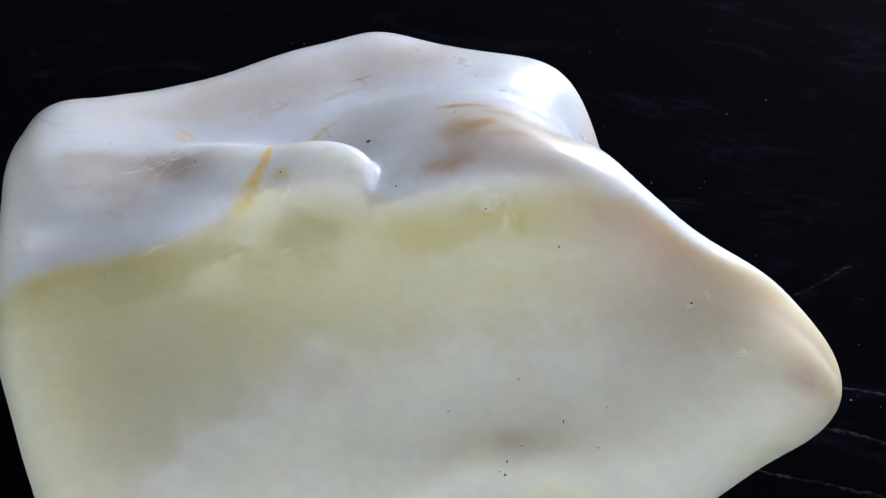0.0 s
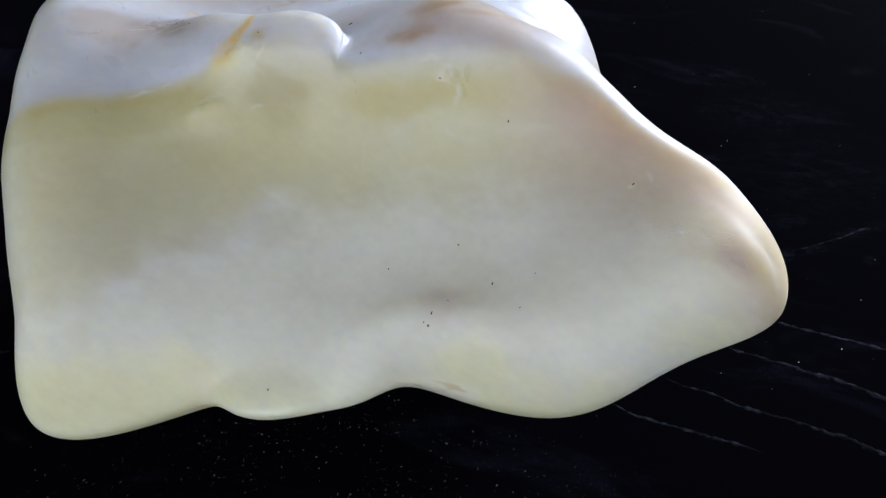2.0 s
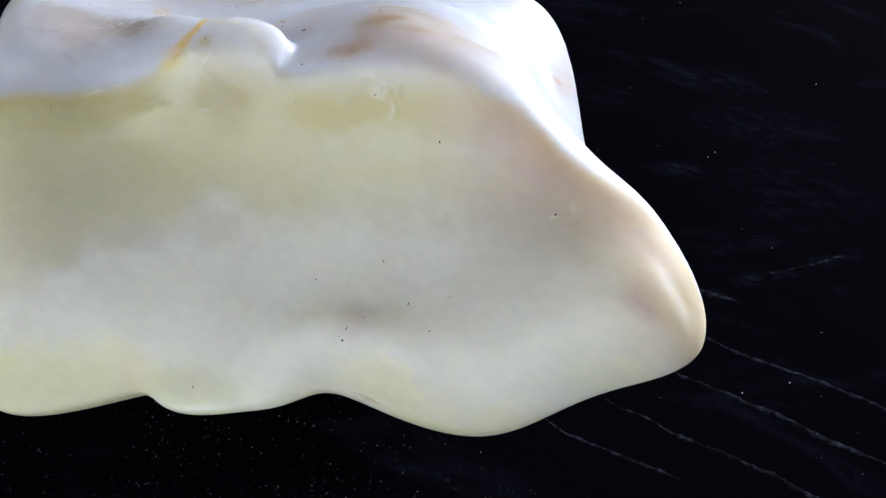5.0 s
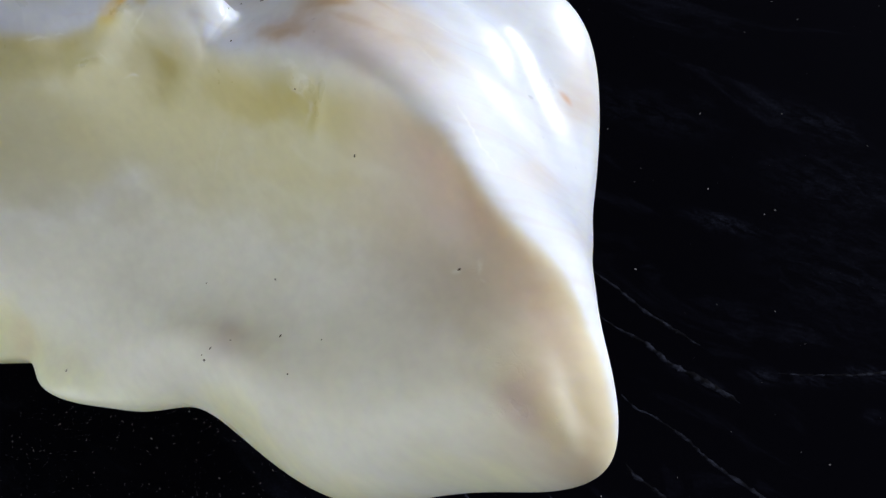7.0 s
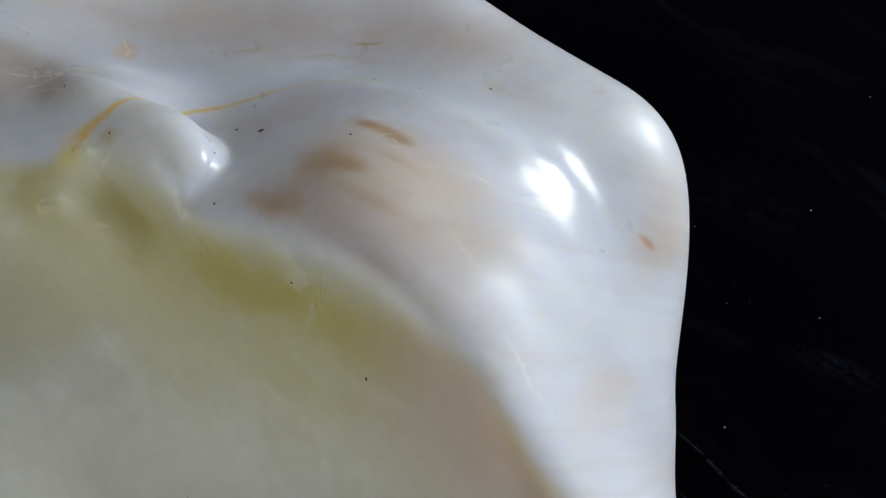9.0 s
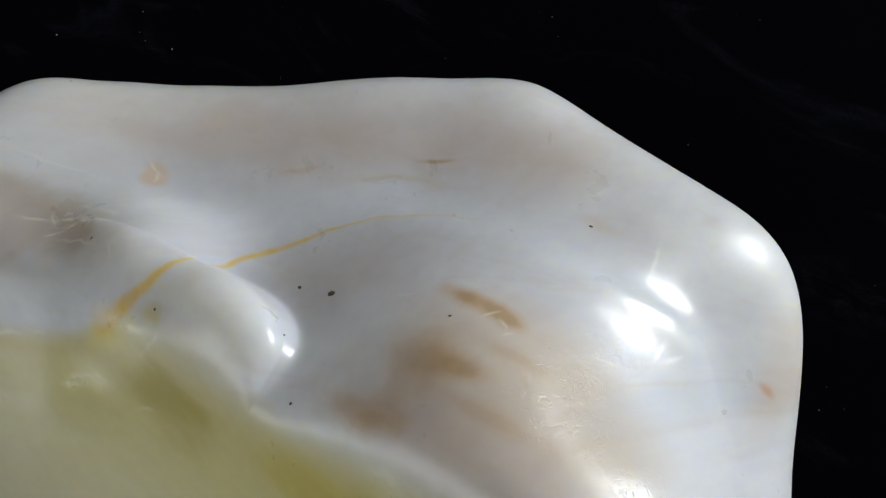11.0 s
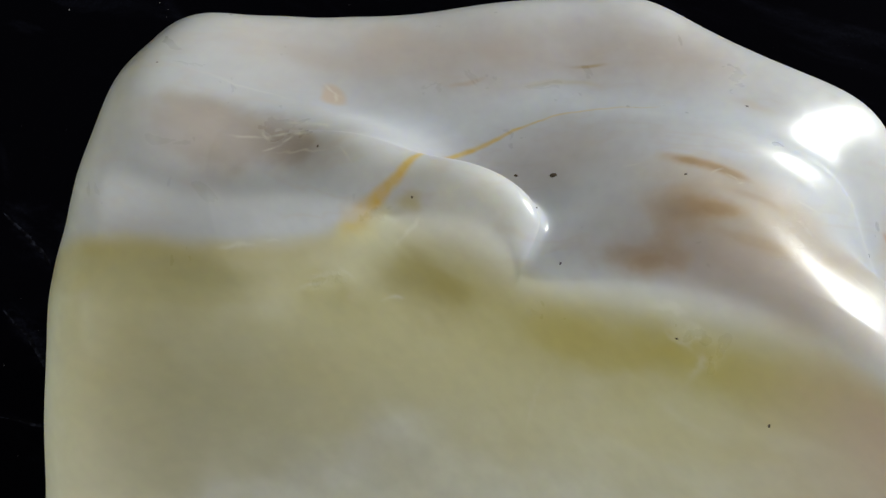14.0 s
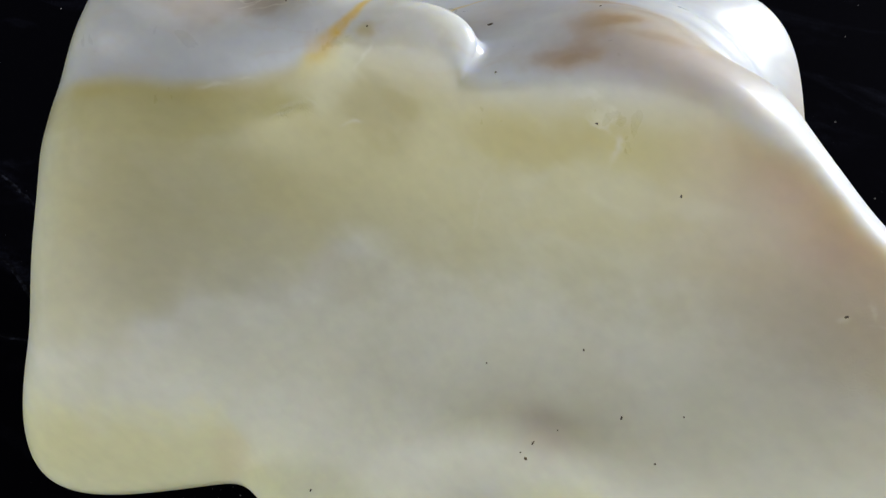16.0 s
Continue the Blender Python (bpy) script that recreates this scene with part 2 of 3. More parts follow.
def loft(x, y):
    """The upper side: a smooth loft over cross sections 1.8 cm apart, each with heights 1.6 cm apart from front to back."""
    rows = np.array(SECTIONS)
    u = np.clip((x + 10.8) / 1.8, 1, len(rows) - 2.0001)
    v = np.clip((y - 6.4) / 1.6, 1, len(rows[0]) - 2.0001)
    i, j = np.floor(u).astype(int), np.floor(v).astype(int)
    bu, bv = weights(u - i), weights(v - j)
    return sum(bu[p] * bv[q] * rows[i + p - 1, j + q - 1] for p in range(4) for q in range(4))


def knuckle(x, y):
    """The lobe in the middle of the crest: it runs out gently to the west and to the front, and ends in a cleft to the east and the back."""
    cx, cy, rx, ry, turn, low, h, lean_x, lean_y = -2.453, 9.894, 1.393, 0.675, 0.123, 6.103, 0.748, 0.234, 0.260
    c, s = np.cos(turn), np.sin(turn)
    u, v = ((x - cx) * c + (y - cy) * s) / rx, (-(x - cx) * s + (y - cy) * c) / ry
    u, v = np.where(u < 0, 0.45 * u, u), np.where(v < 0, 0.3 * v, v)
    q = 1 - u * u - v * v
    return low + lean_x * (x - cx) + lean_y * (y - cy) + h * np.where(q > 0, np.sqrt(np.maximum(q, 0) + 0.01) - 0.1, q * 1.5)


def near_line(x, y, points):
    """The distance from a bent line, and how far along it from 0 to 1."""
    best, along = np.full(x.shape, 1e9), np.zeros(x.shape)
    for k in range(len(points) - 1):
        (ax, ay), (bx, by) = points[k], points[k + 1]
        dx, dy = bx - ax, by - ay
        t = np.clip(((x - ax) * dx + (y - ay) * dy) / (dx * dx + dy * dy), 0, 1)
        d = np.hypot(x - ax - t * dx, y - ay - t * dy)
        along = np.where(d < best, (k + t) / (len(points) - 1), along)
        best = np.minimum(best, d)
    return best, along


def step(low, high, v):
    t = np.clip((v - low) / (high - low), 0, 1)
    return t * t * (3 - 2 * t)


def beyond_line(x, y, points):
    """The signed distance from a bent line, positive to the left of its way."""
    best, side = np.full(x.shape, 1e9), np.zeros(x.shape)
    for (ax, ay), (bx, by) in zip(points, points[1:]):
        dx, dy = bx - ax, by - ay
        t = np.clip(((x - ax) * dx + (y - ay) * dy) / (dx * dx + dy * dy), 0, 1)
        d = np.hypot(x - ax - t * dx, y - ay - t * dy)
        side = np.where(d < best, dx * (y - ay) - dy * (x - ax), side)
        best = np.minimum(best, d)
    return best * np.sign(side)


BROW = ((-2.9, 12.1), (-1.76, 12.49), (-0.2, 12.75), (0.5, 12.9), (1.0, 13.05), (1.65, 13.2), (2.05, 13.33), (2.35, 13.3), (2.65, 13.05), (3.1, 12.75), (3.55, 12.3), (4.0, 11.7), (4.4, 11.1))
# low swells and hollows of the dome: place, size, turn, height
SWELLS = ((2.15, 11.9, 0.55, 0.6, 0.5, -0.098), (3.05, 11.55, 0.75, 0.6, -0.5, 0.224), (1.4, 12.9, 0.7, 0.5, 0.2, -0.081), (0.8, 12.3, 0.8, 0.5, 0, -0.073), (1, 11.2, 0.8, 0.7, 0, 0.075), (2.6, 12.6, 0.5, 0.5, 0, 0.007))
CREST_X = (-10, -9, -6.5, -5.4, -4.6, -3.67, -3.13, -2.6, -2.1, -1.4, -0.8, 0.25, 1.6, 2.7, 3.7, 4.4, 5.5, 6.3, 6.75, 8, 9)
CREST_Y = (6.2, 6.6, 7.57, 8.11, 8.49, 8.9, 9.15, 9.35, 9.45, 9.45, 9.5, 9.68, 9.85, 10.05, 10.08, 9.92, 9.4, 8.93, 8.6, 7.7, 6.95)


def crest(x):
    """Where the front face meets the upper side: a softened bent line in plan."""
    g = np.linspace(-10, 9, 381)
    k = np.exp(-0.5 * (np.arange(-24, 25) * 0.05 / 0.4) ** 2)
    line = np.convolve(np.pad(np.interp(g, CREST_X, CREST_Y), 24, mode="reflect", reflect_type="odd"), k / k.sum(), "valid")
    return np.interp(x, g, line)


def beyond(v):
    return 0.5 * (v + np.sqrt(v * v + 0.04))


def sway(v):
    return 1 / (1 + np.exp(-v))


def crown(x, y):
    """The height of the stone's upper side, in centimetres."""
    z = soft_max(loft(x, y) + bump(x, y, -4.0, 10.5, 1.1, 0.6, 0.2, 0.55), knuckle(x, y) - 0.3 * beyond(-3.9 - x), 0.1 + 0.9 * sway((-3.1 - x) / 0.25) + 0.45 * sway((9.5 - y) / 0.15))
    d, along = near_line(x, y, BROW)
    # the brow: a rounded ridge, with a shallow trough behind it, which turns the corner and runs down the eastern side
    lift = np.interp(along, (0, 0.25, 0.45, 0.6, 0.8, 1), (0, 0.5, 0.9, 1.2, 0.9, 0))
    outside = step(-0.1, 0.35, beyond_line(x, y, BROW)) * d
    z = z + lift * (0.11 * np.exp(-np.sqrt(d * d + 0.02) / 0.35) - 0.2 * (1 - np.exp(-((outside / 0.4) ** 2))) * np.exp(-((outside / 1.1) ** 2)))
    for swell in SWELLS:
        z = z + bump(x, y, *swell)
    c = crest(x)
    ledge = c + 0.35 * step(-1.0, 0.3, x) * step(4.2, 3.0, x)
    soft = 0.26 + 0.3 * sway(-(x + 0.7) / 0.3) + 0.4 * step(-2.8, -4.2, x) + 0.3 * sway((x - 2.8) / 0.4) - 0.2 * step(4.4, 5.6, x) + 0.3 * step(-1.0, 0.3, x) * step(4.2, 3.0, x)
    return soft_min(front_face(x, y) + 2 * beyond(y - ledge - 0.4), z + 3 * beyond(c - 0.4 - y), soft)


LATTICE = np.random.default_rng(7).random((128, 128))


def mottle(x, y, size, octaves=4):
    """Smooth noise from 0 to 1, with patches of that size in centimetres."""
    total, weight, share = 0.0, 0.0, 1.0
    for k in range(octaves):
        u, v = x / size * 2**k + 17.3 * k, y / size * 2**k + 5.1 * k
        i, j = np.floor(u).astype(int), np.floor(v).astype(int)
        p, q = u - i, v - j
        p, q = p * p * (3 - 2 * p), q * q * (3 - 2 * q)
        n = [[LATTICE[(i + a) % 128, (j + b) % 128] for b in (0, 1)] for a in (0, 1)]
        total = total + share * ((n[0][0] * (1 - p) + n[1][0] * p) * (1 - q) + (n[0][1] * (1 - p) + n[1][1] * p) * q)
        weight, share = weight + share, share * 0.5
    return total / weight


CLOUD_X = (-8, -4.3, -3.7, -2.7, -2.2, -1.0, 0.8, 3.0, 5.0, 8.0)
CLOUD_Y = (3.8, 4.6, 5.8, 6.45, 7.1, 7.6, 8.2, 8.5, 8.2, 7.2)
VEIN = ((-3.24, 9.23), (-3.0, 9.5), (-2.92, 9.79), (-2.88, 10.11), (-2.84, 10.5), (-2.82, 10.88), (-2.67, 11.25), (-2.48, 11.61),
        (-2.29, 11.98), (-1.97, 12.3), (-1.44, 12.68), (-0.59, 13.19))


# pale streaks: painted glints near the crest, healed fissures, scratches
GLINTS_AND_SCRATCHES = ((-3.35, 8.6, 0.22, 0.05, 0.5, 0.5), (-3.5, 8.42, 0.18, 0.035, 0.6, 0.5), (-3.12, 8.72, 0.1, 0.05, -0.4, 0.45), (-2.75, 9.42, 0.16, 0.05, 0.3, 0.6), (-2.5, 9.38, 0.1, 0.03, 1.2, 0.6),
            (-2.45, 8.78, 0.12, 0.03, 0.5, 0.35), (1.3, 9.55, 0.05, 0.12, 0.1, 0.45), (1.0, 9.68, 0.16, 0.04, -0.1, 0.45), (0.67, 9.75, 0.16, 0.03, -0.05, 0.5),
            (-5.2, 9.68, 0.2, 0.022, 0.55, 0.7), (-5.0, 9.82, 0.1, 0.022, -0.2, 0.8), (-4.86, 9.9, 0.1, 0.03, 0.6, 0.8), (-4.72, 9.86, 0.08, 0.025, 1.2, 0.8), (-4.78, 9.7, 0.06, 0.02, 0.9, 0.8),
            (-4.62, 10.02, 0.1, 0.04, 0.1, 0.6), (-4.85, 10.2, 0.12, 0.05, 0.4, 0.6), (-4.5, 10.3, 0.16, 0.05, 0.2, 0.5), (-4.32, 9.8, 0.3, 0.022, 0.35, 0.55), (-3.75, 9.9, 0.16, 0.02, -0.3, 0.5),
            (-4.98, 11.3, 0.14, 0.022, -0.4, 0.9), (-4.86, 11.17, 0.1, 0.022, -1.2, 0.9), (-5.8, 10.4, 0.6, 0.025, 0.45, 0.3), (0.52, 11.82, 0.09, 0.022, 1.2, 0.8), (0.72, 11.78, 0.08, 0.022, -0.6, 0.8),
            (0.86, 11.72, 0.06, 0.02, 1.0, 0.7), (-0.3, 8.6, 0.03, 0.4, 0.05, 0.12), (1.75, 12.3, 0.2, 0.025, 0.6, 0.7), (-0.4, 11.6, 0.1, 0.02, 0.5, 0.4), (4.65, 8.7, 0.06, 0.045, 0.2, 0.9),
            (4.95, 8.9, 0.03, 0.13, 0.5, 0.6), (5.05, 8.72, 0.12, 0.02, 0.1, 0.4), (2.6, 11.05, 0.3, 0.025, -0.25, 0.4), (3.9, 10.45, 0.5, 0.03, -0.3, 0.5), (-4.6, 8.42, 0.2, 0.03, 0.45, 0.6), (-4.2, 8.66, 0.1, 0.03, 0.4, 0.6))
FOOT_X = (-6.2, -5.2, -4.3, -3.4, -2.67, -2.04, -1.1, -0.1, 0.77, 1.6, 2.42, 3.0, 3.65, 4.46, 5.16, 5.74, 6.4, 7.4)
FOOT_Y = (3.9, 3.75, 3.95, 4.35, 4.8, 4.62, 4.4, 4.45, 4.8, 5.32, 5.62, 5.56, 5.46, 5.55, 5.85, 6.25, 6.7, 7.2)
# dark brown stains on the dome, each a core and a halo: amount, place, size, turn
STAINS = ((0.85, 0.2, 11.86, 0.24, 0.12, 0.05), (0.75, 0.6, 11.9, 0.3, 0.1, -0.02), (0.6, 0.3, 10.93, 0.42, 0.25, 0.15),
          (0.6, 0.66, 11.05, 0.26, 0.14, 0.25), (0.4, 0.1, 10.2, 0.42, 0.2, 0.3), (0.35, 0.32, 10.2, 0.22, 0.1, 0.25), (0.25, 1.2, 10.8, 0.6, 0.1, 0.1), (0.25, 1.05, 11.5, 0.3, 0.1, 0.1))


def paint(x, y, z):
    """The pigments of the stone, with some glints, glow and shading painted in, and its worn patches."""
    u, v = x + 0.35 * z, y + 0.8 * z
    wx, wy = x + 0.5 * (mottle(u, v, 0.9) - 0.5), y + 0.5 * (mottle(u + 31, v + 7, 0.9) - 0.5)
    big, mid = mottle(u + 3, v + 9, 2.6), mottle(u + 50, v + 20, 0.8, 5)
    fray = mottle(u + 12, v + 61, 0.35, 4) - 0.5
    gx, gy = wx + 0.35 * z, wy + 0.8 * z
    d = crest(0.75 * x + 0.25 * wx) - 0.75 * y - 0.25 * wy - 0.12 * step(3.0, 4.0, x) + 0.5 * step(4.6, 6.2, x)
    milk, honey, grey = np.array((0.61, 0.625, 0.665)), np.array((0.52, 0.455, 0.16)), np.array((0.59, 0.565, 0.395))
    white, brown, rust = np.array((0.715, 0.705, 0.60)), np.array((0.39, 0.27, 0.155)), np.array((0.66, 0.46, 0.10))
    peach, mauve, olive, lime = np.array((0.53, 0.425, 0.34)), np.array((0.52, 0.465, 0.435)), np.array((0.36, 0.295, 0.08)), np.array((0.80, 0.795, 0.52))
    tan = np.array((0.50, 0.395, 0.29))
    colour = np.ones(x.shape + (3,)) * milk

    def lay(tone, amount):
        nonlocal colour
        m = np.clip(amount, 0, 1)[..., None]
        colour = colour * (1 - m) + tone * m

    def spot(tone, amount, cx, cy, rx, ry, turn=0.0):
        lay(tone, amount * np.exp(-oval(wx, wy, cx, cy, rx, ry, turn) ** 1.5) * (0.65 + 0.7 * mid))

    def stain(tone, amount, cx, cy, rx, ry, turn=0.0):
        lay(tone, amount * step(1.35, 0.55, np.sqrt(oval(0.5 * x + 0.5 * wx, 0.5 * y + 0.5 * wy, cx, cy, rx, ry, turn)) + 1.1 * fray) * (0.75 + 0.5 * mid))

    along_grain, across = 0.93 * gx + 0.37 * gy, 0.93 * gy - 0.37 * gx
    streak, fine = mottle(along_grain * 0.28, across, 0.34, 4), mottle(u + 70, v + 33, 0.16, 3)
    lay(milk * (0.93, 0.94, 0.955), step(0.3, 0.8, mid))
    lay(milk * (0.84, 0.82, 0.81), 0.6 * step(0.45, 0.85, streak) * step(0.3, 0.7, big))
    lay(milk * (0.9, 0.885, 0.9), 0.5 * step(0.4, 0.7, big))
    # grey wash that puts the dimmer light of the west into the colour
    lay(np.array((0.48, 0.488, 0.50)), 0.75 * step(-2.4, -5.4, wx + 1.5 * (big - 0.5)) * (0.6 + 0.5 * mid))
    lay(mauve, 0.3 * np.exp(-(((streak - 0.5) / 0.05) ** 2)) * step(0.35, 0.65, mid))
    # the grey-brown band along the back, with its paler inner edge, and stains of the upper side
    d_band, along = near_line(wx, wy, ((-6.2, 11.3), (-4.6, 12.5), (-3.0, 13.5), (-1.6, 14.3), (-0.2, 14.6), (0.8, 14.4)))
    lay(mauve * (0.97, 0.96, 0.95), 0.85 * np.exp(-((d_band / 0.85) ** 2)) * (0.3 + 0.75 * mid + 0.5 * streak) * np.interp(along, (0, 0.2, 0.8, 1), (0.5, 1, 1, 0.3)))
    d_pale, along = near_line(wx, wy, ((-4.2, 11.0), (-3.0, 12.0), (-1.8, 12.75), (-0.4, 13.2), (0.9, 13.35), (1.8, 13.5)))
    lay(milk * (1.02, 1.04, 1.05), 0.7 * np.exp(-((d_pale / 0.4) ** 2)) * (0.5 + 0.6 * mid))
    lay(mauve * (1.08, 1.08, 1.08), 0.45 * np.exp(-oval(wx, wy, -1.6, 11.5, 1.1, 0.7, 0.5) ** 1.5))
    for args in ((-5.35, 9.6, 1.0, 0.45, 0.35), (-4.8, 9.75, 0.6, 0.32, 0.25)):
        stain(np.array((0.385, 0.335, 0.28)), 0.72, *args)
    spot(np.array((0.37, 0.32, 0.285)), 0.8, -5.3, 9.6, 1.1, 0.48, 0.35)
    spot(mauve * 0.9, 0.6, -5.5, 9.3, 1.0, 0.4, 0.35)
    spot(mauve * (0.85, 0.87, 0.9), 0.7, -4.95, 10.12, 0.2, 0.12, 0.3)
    spot(mauve * (0.85, 0.87, 0.9), 0.5, -4.75, 10.3, 0.08, 0.1, 0.0)
    stain(brown * 1.45, 0.6, -4.85, 11.25, 0.26, 0.17, -0.5)
    spot(mauve * 0.9, 0.6, -5.4, 11.7, 0.7, 0.2, 0.5)
    spot(brown * (1.0, 1.05, 0.9), 0.75, -1.95, 13.7, 0.26, 0.05, 0.5)
    spot(np.array((0.5, 0.42, 0.26)), 0.45, -2.15, 13.1, 0.6, 0.08, 0.5)
    spot(brown * 1.2, 0.4, -3.45, 12.52, 0.2, 0.05, 0.8)
    lay(tan, 0.68 * step(1.5, 0.45, np.sqrt(oval(wx, wy, 1.25, 11.25, 1.55, 1.0, 0.05)) + 0.6 * (mid - 0.5)) * (0.7 + 0.5 * streak))
    lay(mauve * (1.0, 0.95, 0.98), 0.4 * step(1.6, 0.4, np.sqrt(oval(wx, wy, 1.6, 10.45, 1.9, 0.35, 0.1))))
    for amount, cx, cy, rx, ry, turn in STAINS:
        stain(brown * (1.2, 1.17, 1.15), 0.75 * amount, cx, cy, 1.25 * rx, 1.35 * ry, turn)
        stain(brown, amount, cx, cy, 0.8 * rx, 0.8 * ry, turn)
    spot(milk * (1.02, 1.02, 1.0), 0.55, -0.55, 10.9, 0.6, 0.5, 0.4)
    spot(tan * 1.15, 0.35, 3.3, 14.3, 0.35, 0.9, 0.1)
    spot(tan * 1.15, 0.3, 4.4, 11.3, 0.3, 0.8, 0.3)
    spot(brown * (1.3, 1.0, 0.9), 0.6, 3.18, 14.0, 0.14, 0.06, 0.4)
    spot(tan, 0.3, 0.6, 13.9, 0.3, 0.1, 0.3)
    # the front face: honey under the crest, then grey-green, then milky towards the foot
    soft = 0.35 * np.exp(-(((x + 2.0) / 1.2) ** 2)) + 0.25 * step(-0.9, 0.2, x) * step(3.0, 2.0, x)
    face = step(-0.1 - soft, 0.22 + 0.5 * soft, d)
    lay(grey, face)
    reach = np.interp(x, (-9, -5, -3, 0, 3), (2.5, 2.1, 1.7, 1.4, 1.1))
    lay(honey, face * np.exp(-((d / reach) ** 2)) * (0.5 + 0.45 * big) * np.interp(x, (-5.5, -2.8, 2.0, 4.5), (0.65, 0.95, 1, 0.2)))
    lay(white, face * step(-0.6, 0.6, np.interp(wx, CLOUD_X, CLOUD_Y) + 0.9 * (big - 0.5) + 0.35 * fray - wy) * (0.7 + 0.4 * mid))
    lay(honey * (0.85, 0.8, 0.8), 0.45 * np.exp(-(((d - 0.14) / 0.16) ** 2)) * step(-2.5, -3.6, x))
    lay(honey * (0.95, 0.92, 0.7), 0.6 * np.exp(-(((d - 0.28) / 0.22) ** 2)) * step(3.4, 1.5, x) * step(-1.2, -0.4, x))
    lay(peach, 0.8 * face * step(3.0, 0.2, d) * step(1.2, 4.2, x) * (0.5 + 0.75 * big))
    for amount, *args in ((0.45, 4.0, 9.6, 0.8, 0.35, -0.3), (0.45, 6.0, 8.75, 0.8, 0.3, -0.6), (0.3, 2.9, 9.75, 0.8, 0.35, 0.1), (0.4, 6.65, 7.75, 0.5, 0.3, -0.5)):
        spot(peach * (0.93, 0.85, 0.8), amount, *args)
    lay(honey * (1.02, 0.98, 1.1), 0.12 * face * step(0.45, 0.75, streak) * step(2.2, 0.8, d))
    lay(mauve * (1.15, 1.19, 1.1), 0.18 * face * step(0.42, 0.75, mottle(gx * 0.8 + 13, gy, 1.5, 4)) * step(1.0, 2.5, d))
    # drifting wisps: the bright front of the milky cloud, and fainter ones within it
    d_front, along = near_line(wx, wy, ((-4.8, 4.3), (-4.1, 4.9), (-3.7, 5.6), (-3.0, 6.1), (-2.4, 6.7), (-2.1, 7.3), (-1.5, 8.0)))
    lay(np.array((0.76, 0.755, 0.75)), 0.5 * face * np.exp(-((d_front / 0.22) ** 2)) * (0.3 + 0.9 * mid) * np.interp(along, (0, 0.2, 0.85, 1), (0.4, 1, 0.8, 0)))
    stain(np.array((0.52, 0.50, 0.39)), 0.3, -3.1, 6.45, 0.6, 0.3, 0.3)
    stain(np.array((0.51, 0.49, 0.41)), 0.3, -1.9, 7.2, 0.7, 0.35, 0.5)
    wisp = np.exp(-(((mottle(gx + 5, gy + 3, 2.0, 4) - 0.5) / 0.07) ** 2)) * step(0.35, 0.7, mottle(u + 90, v + 11, 1.6, 3))
    lay(white * (1.05, 1.06, 1.08), 0.15 * face * wisp)
    lay(honey * (1.1, 1.05, 1.3), 0.15 * face * step(0.5, 0.8, mottle(gx + 44, gy + 28, 1.1, 5)) * step(3.5, 1.5, d))
    spot(mauve * (1, 0.95, 0.95), 0.4, 1.75, 6.2, 0.45, 0.35)
    spot(olive, 0.6, -2.05, 9.0, 0.62, 0.24, 0.2)
    spot(olive * 1.1, 0.5, -1.75, 9.12, 0.3, 0.14, 0.2)
    spot(olive * (1.3, 1.3, 1.0), 0.5, 0.3, 9.36, 0.9, 0.16, 0.1)
    spot(rust * 1.05 + (0, 0.1, 0.04), 0.65, -3.1, 9.18, 0.4, 0.17, 0.5)
    spot(olive * 1.35, 0.55, -2.55, 9.62, 0.17, 0.12, 0.5)
    spot(white * (1.02, 1.02, 0.85), 0.55, -2.75, 9.2, 0.4, 0.16, 0.3)
    # glassy glint of the facets, painted as a pale spot
    spot(white * (1, 1, 0.85), 0.4, -3.15, 8.8, 0.45, 0.25, 0.3)
    # glow of the thin edge painted in: lime yellow along the foot, pale green-white along the west rim
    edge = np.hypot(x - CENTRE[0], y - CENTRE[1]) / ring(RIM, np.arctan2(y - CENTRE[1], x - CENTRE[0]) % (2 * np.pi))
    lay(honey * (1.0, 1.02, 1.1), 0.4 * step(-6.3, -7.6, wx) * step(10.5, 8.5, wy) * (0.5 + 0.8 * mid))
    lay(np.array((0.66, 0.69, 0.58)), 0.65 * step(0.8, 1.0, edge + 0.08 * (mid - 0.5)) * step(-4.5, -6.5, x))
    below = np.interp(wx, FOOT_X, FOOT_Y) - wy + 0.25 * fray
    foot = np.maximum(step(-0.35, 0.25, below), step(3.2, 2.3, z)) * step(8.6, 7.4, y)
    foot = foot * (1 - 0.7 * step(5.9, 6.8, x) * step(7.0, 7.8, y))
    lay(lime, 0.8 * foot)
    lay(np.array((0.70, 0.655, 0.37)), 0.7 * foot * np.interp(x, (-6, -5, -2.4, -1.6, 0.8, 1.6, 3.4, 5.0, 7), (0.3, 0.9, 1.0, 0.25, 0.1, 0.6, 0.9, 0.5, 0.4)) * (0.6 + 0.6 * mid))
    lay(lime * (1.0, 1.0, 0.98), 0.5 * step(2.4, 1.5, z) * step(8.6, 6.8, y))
    spot(np.array((0.66, 0.57, 0.36)), 0.55, -2.35, 4.5, 0.35, 0.3, 0.5)
    # the chip in the notch of the foot: cream with rusty flecks
    chip = step(2.9, 2.6, z) * step(1.25, 0.9, np.sqrt(oval(x, y, 1.7, 5.45, 0.85, 0.6, 0.1)) + 0.6 * fray)
    lay(np.array((0.80, 0.77, 0.58)), 0.95 * chip)
    lay(np.array((0.56, 0.44, 0.22)), 0.55 * chip * step(0.56, 0.72, mottle(u * 0.6 + 8, v * 1.5 + 4, 0.3, 4)))
    spot(np.array((0.50, 0.40, 0.355)), 0.65, 6.6, 7.5, 0.4, 0.25, -0.3)
    # the ochre vein
    d_vein, along = near_line(wx * 0.5 + x * 0.5, wy * 0.5 + y * 0.5, VEIN)
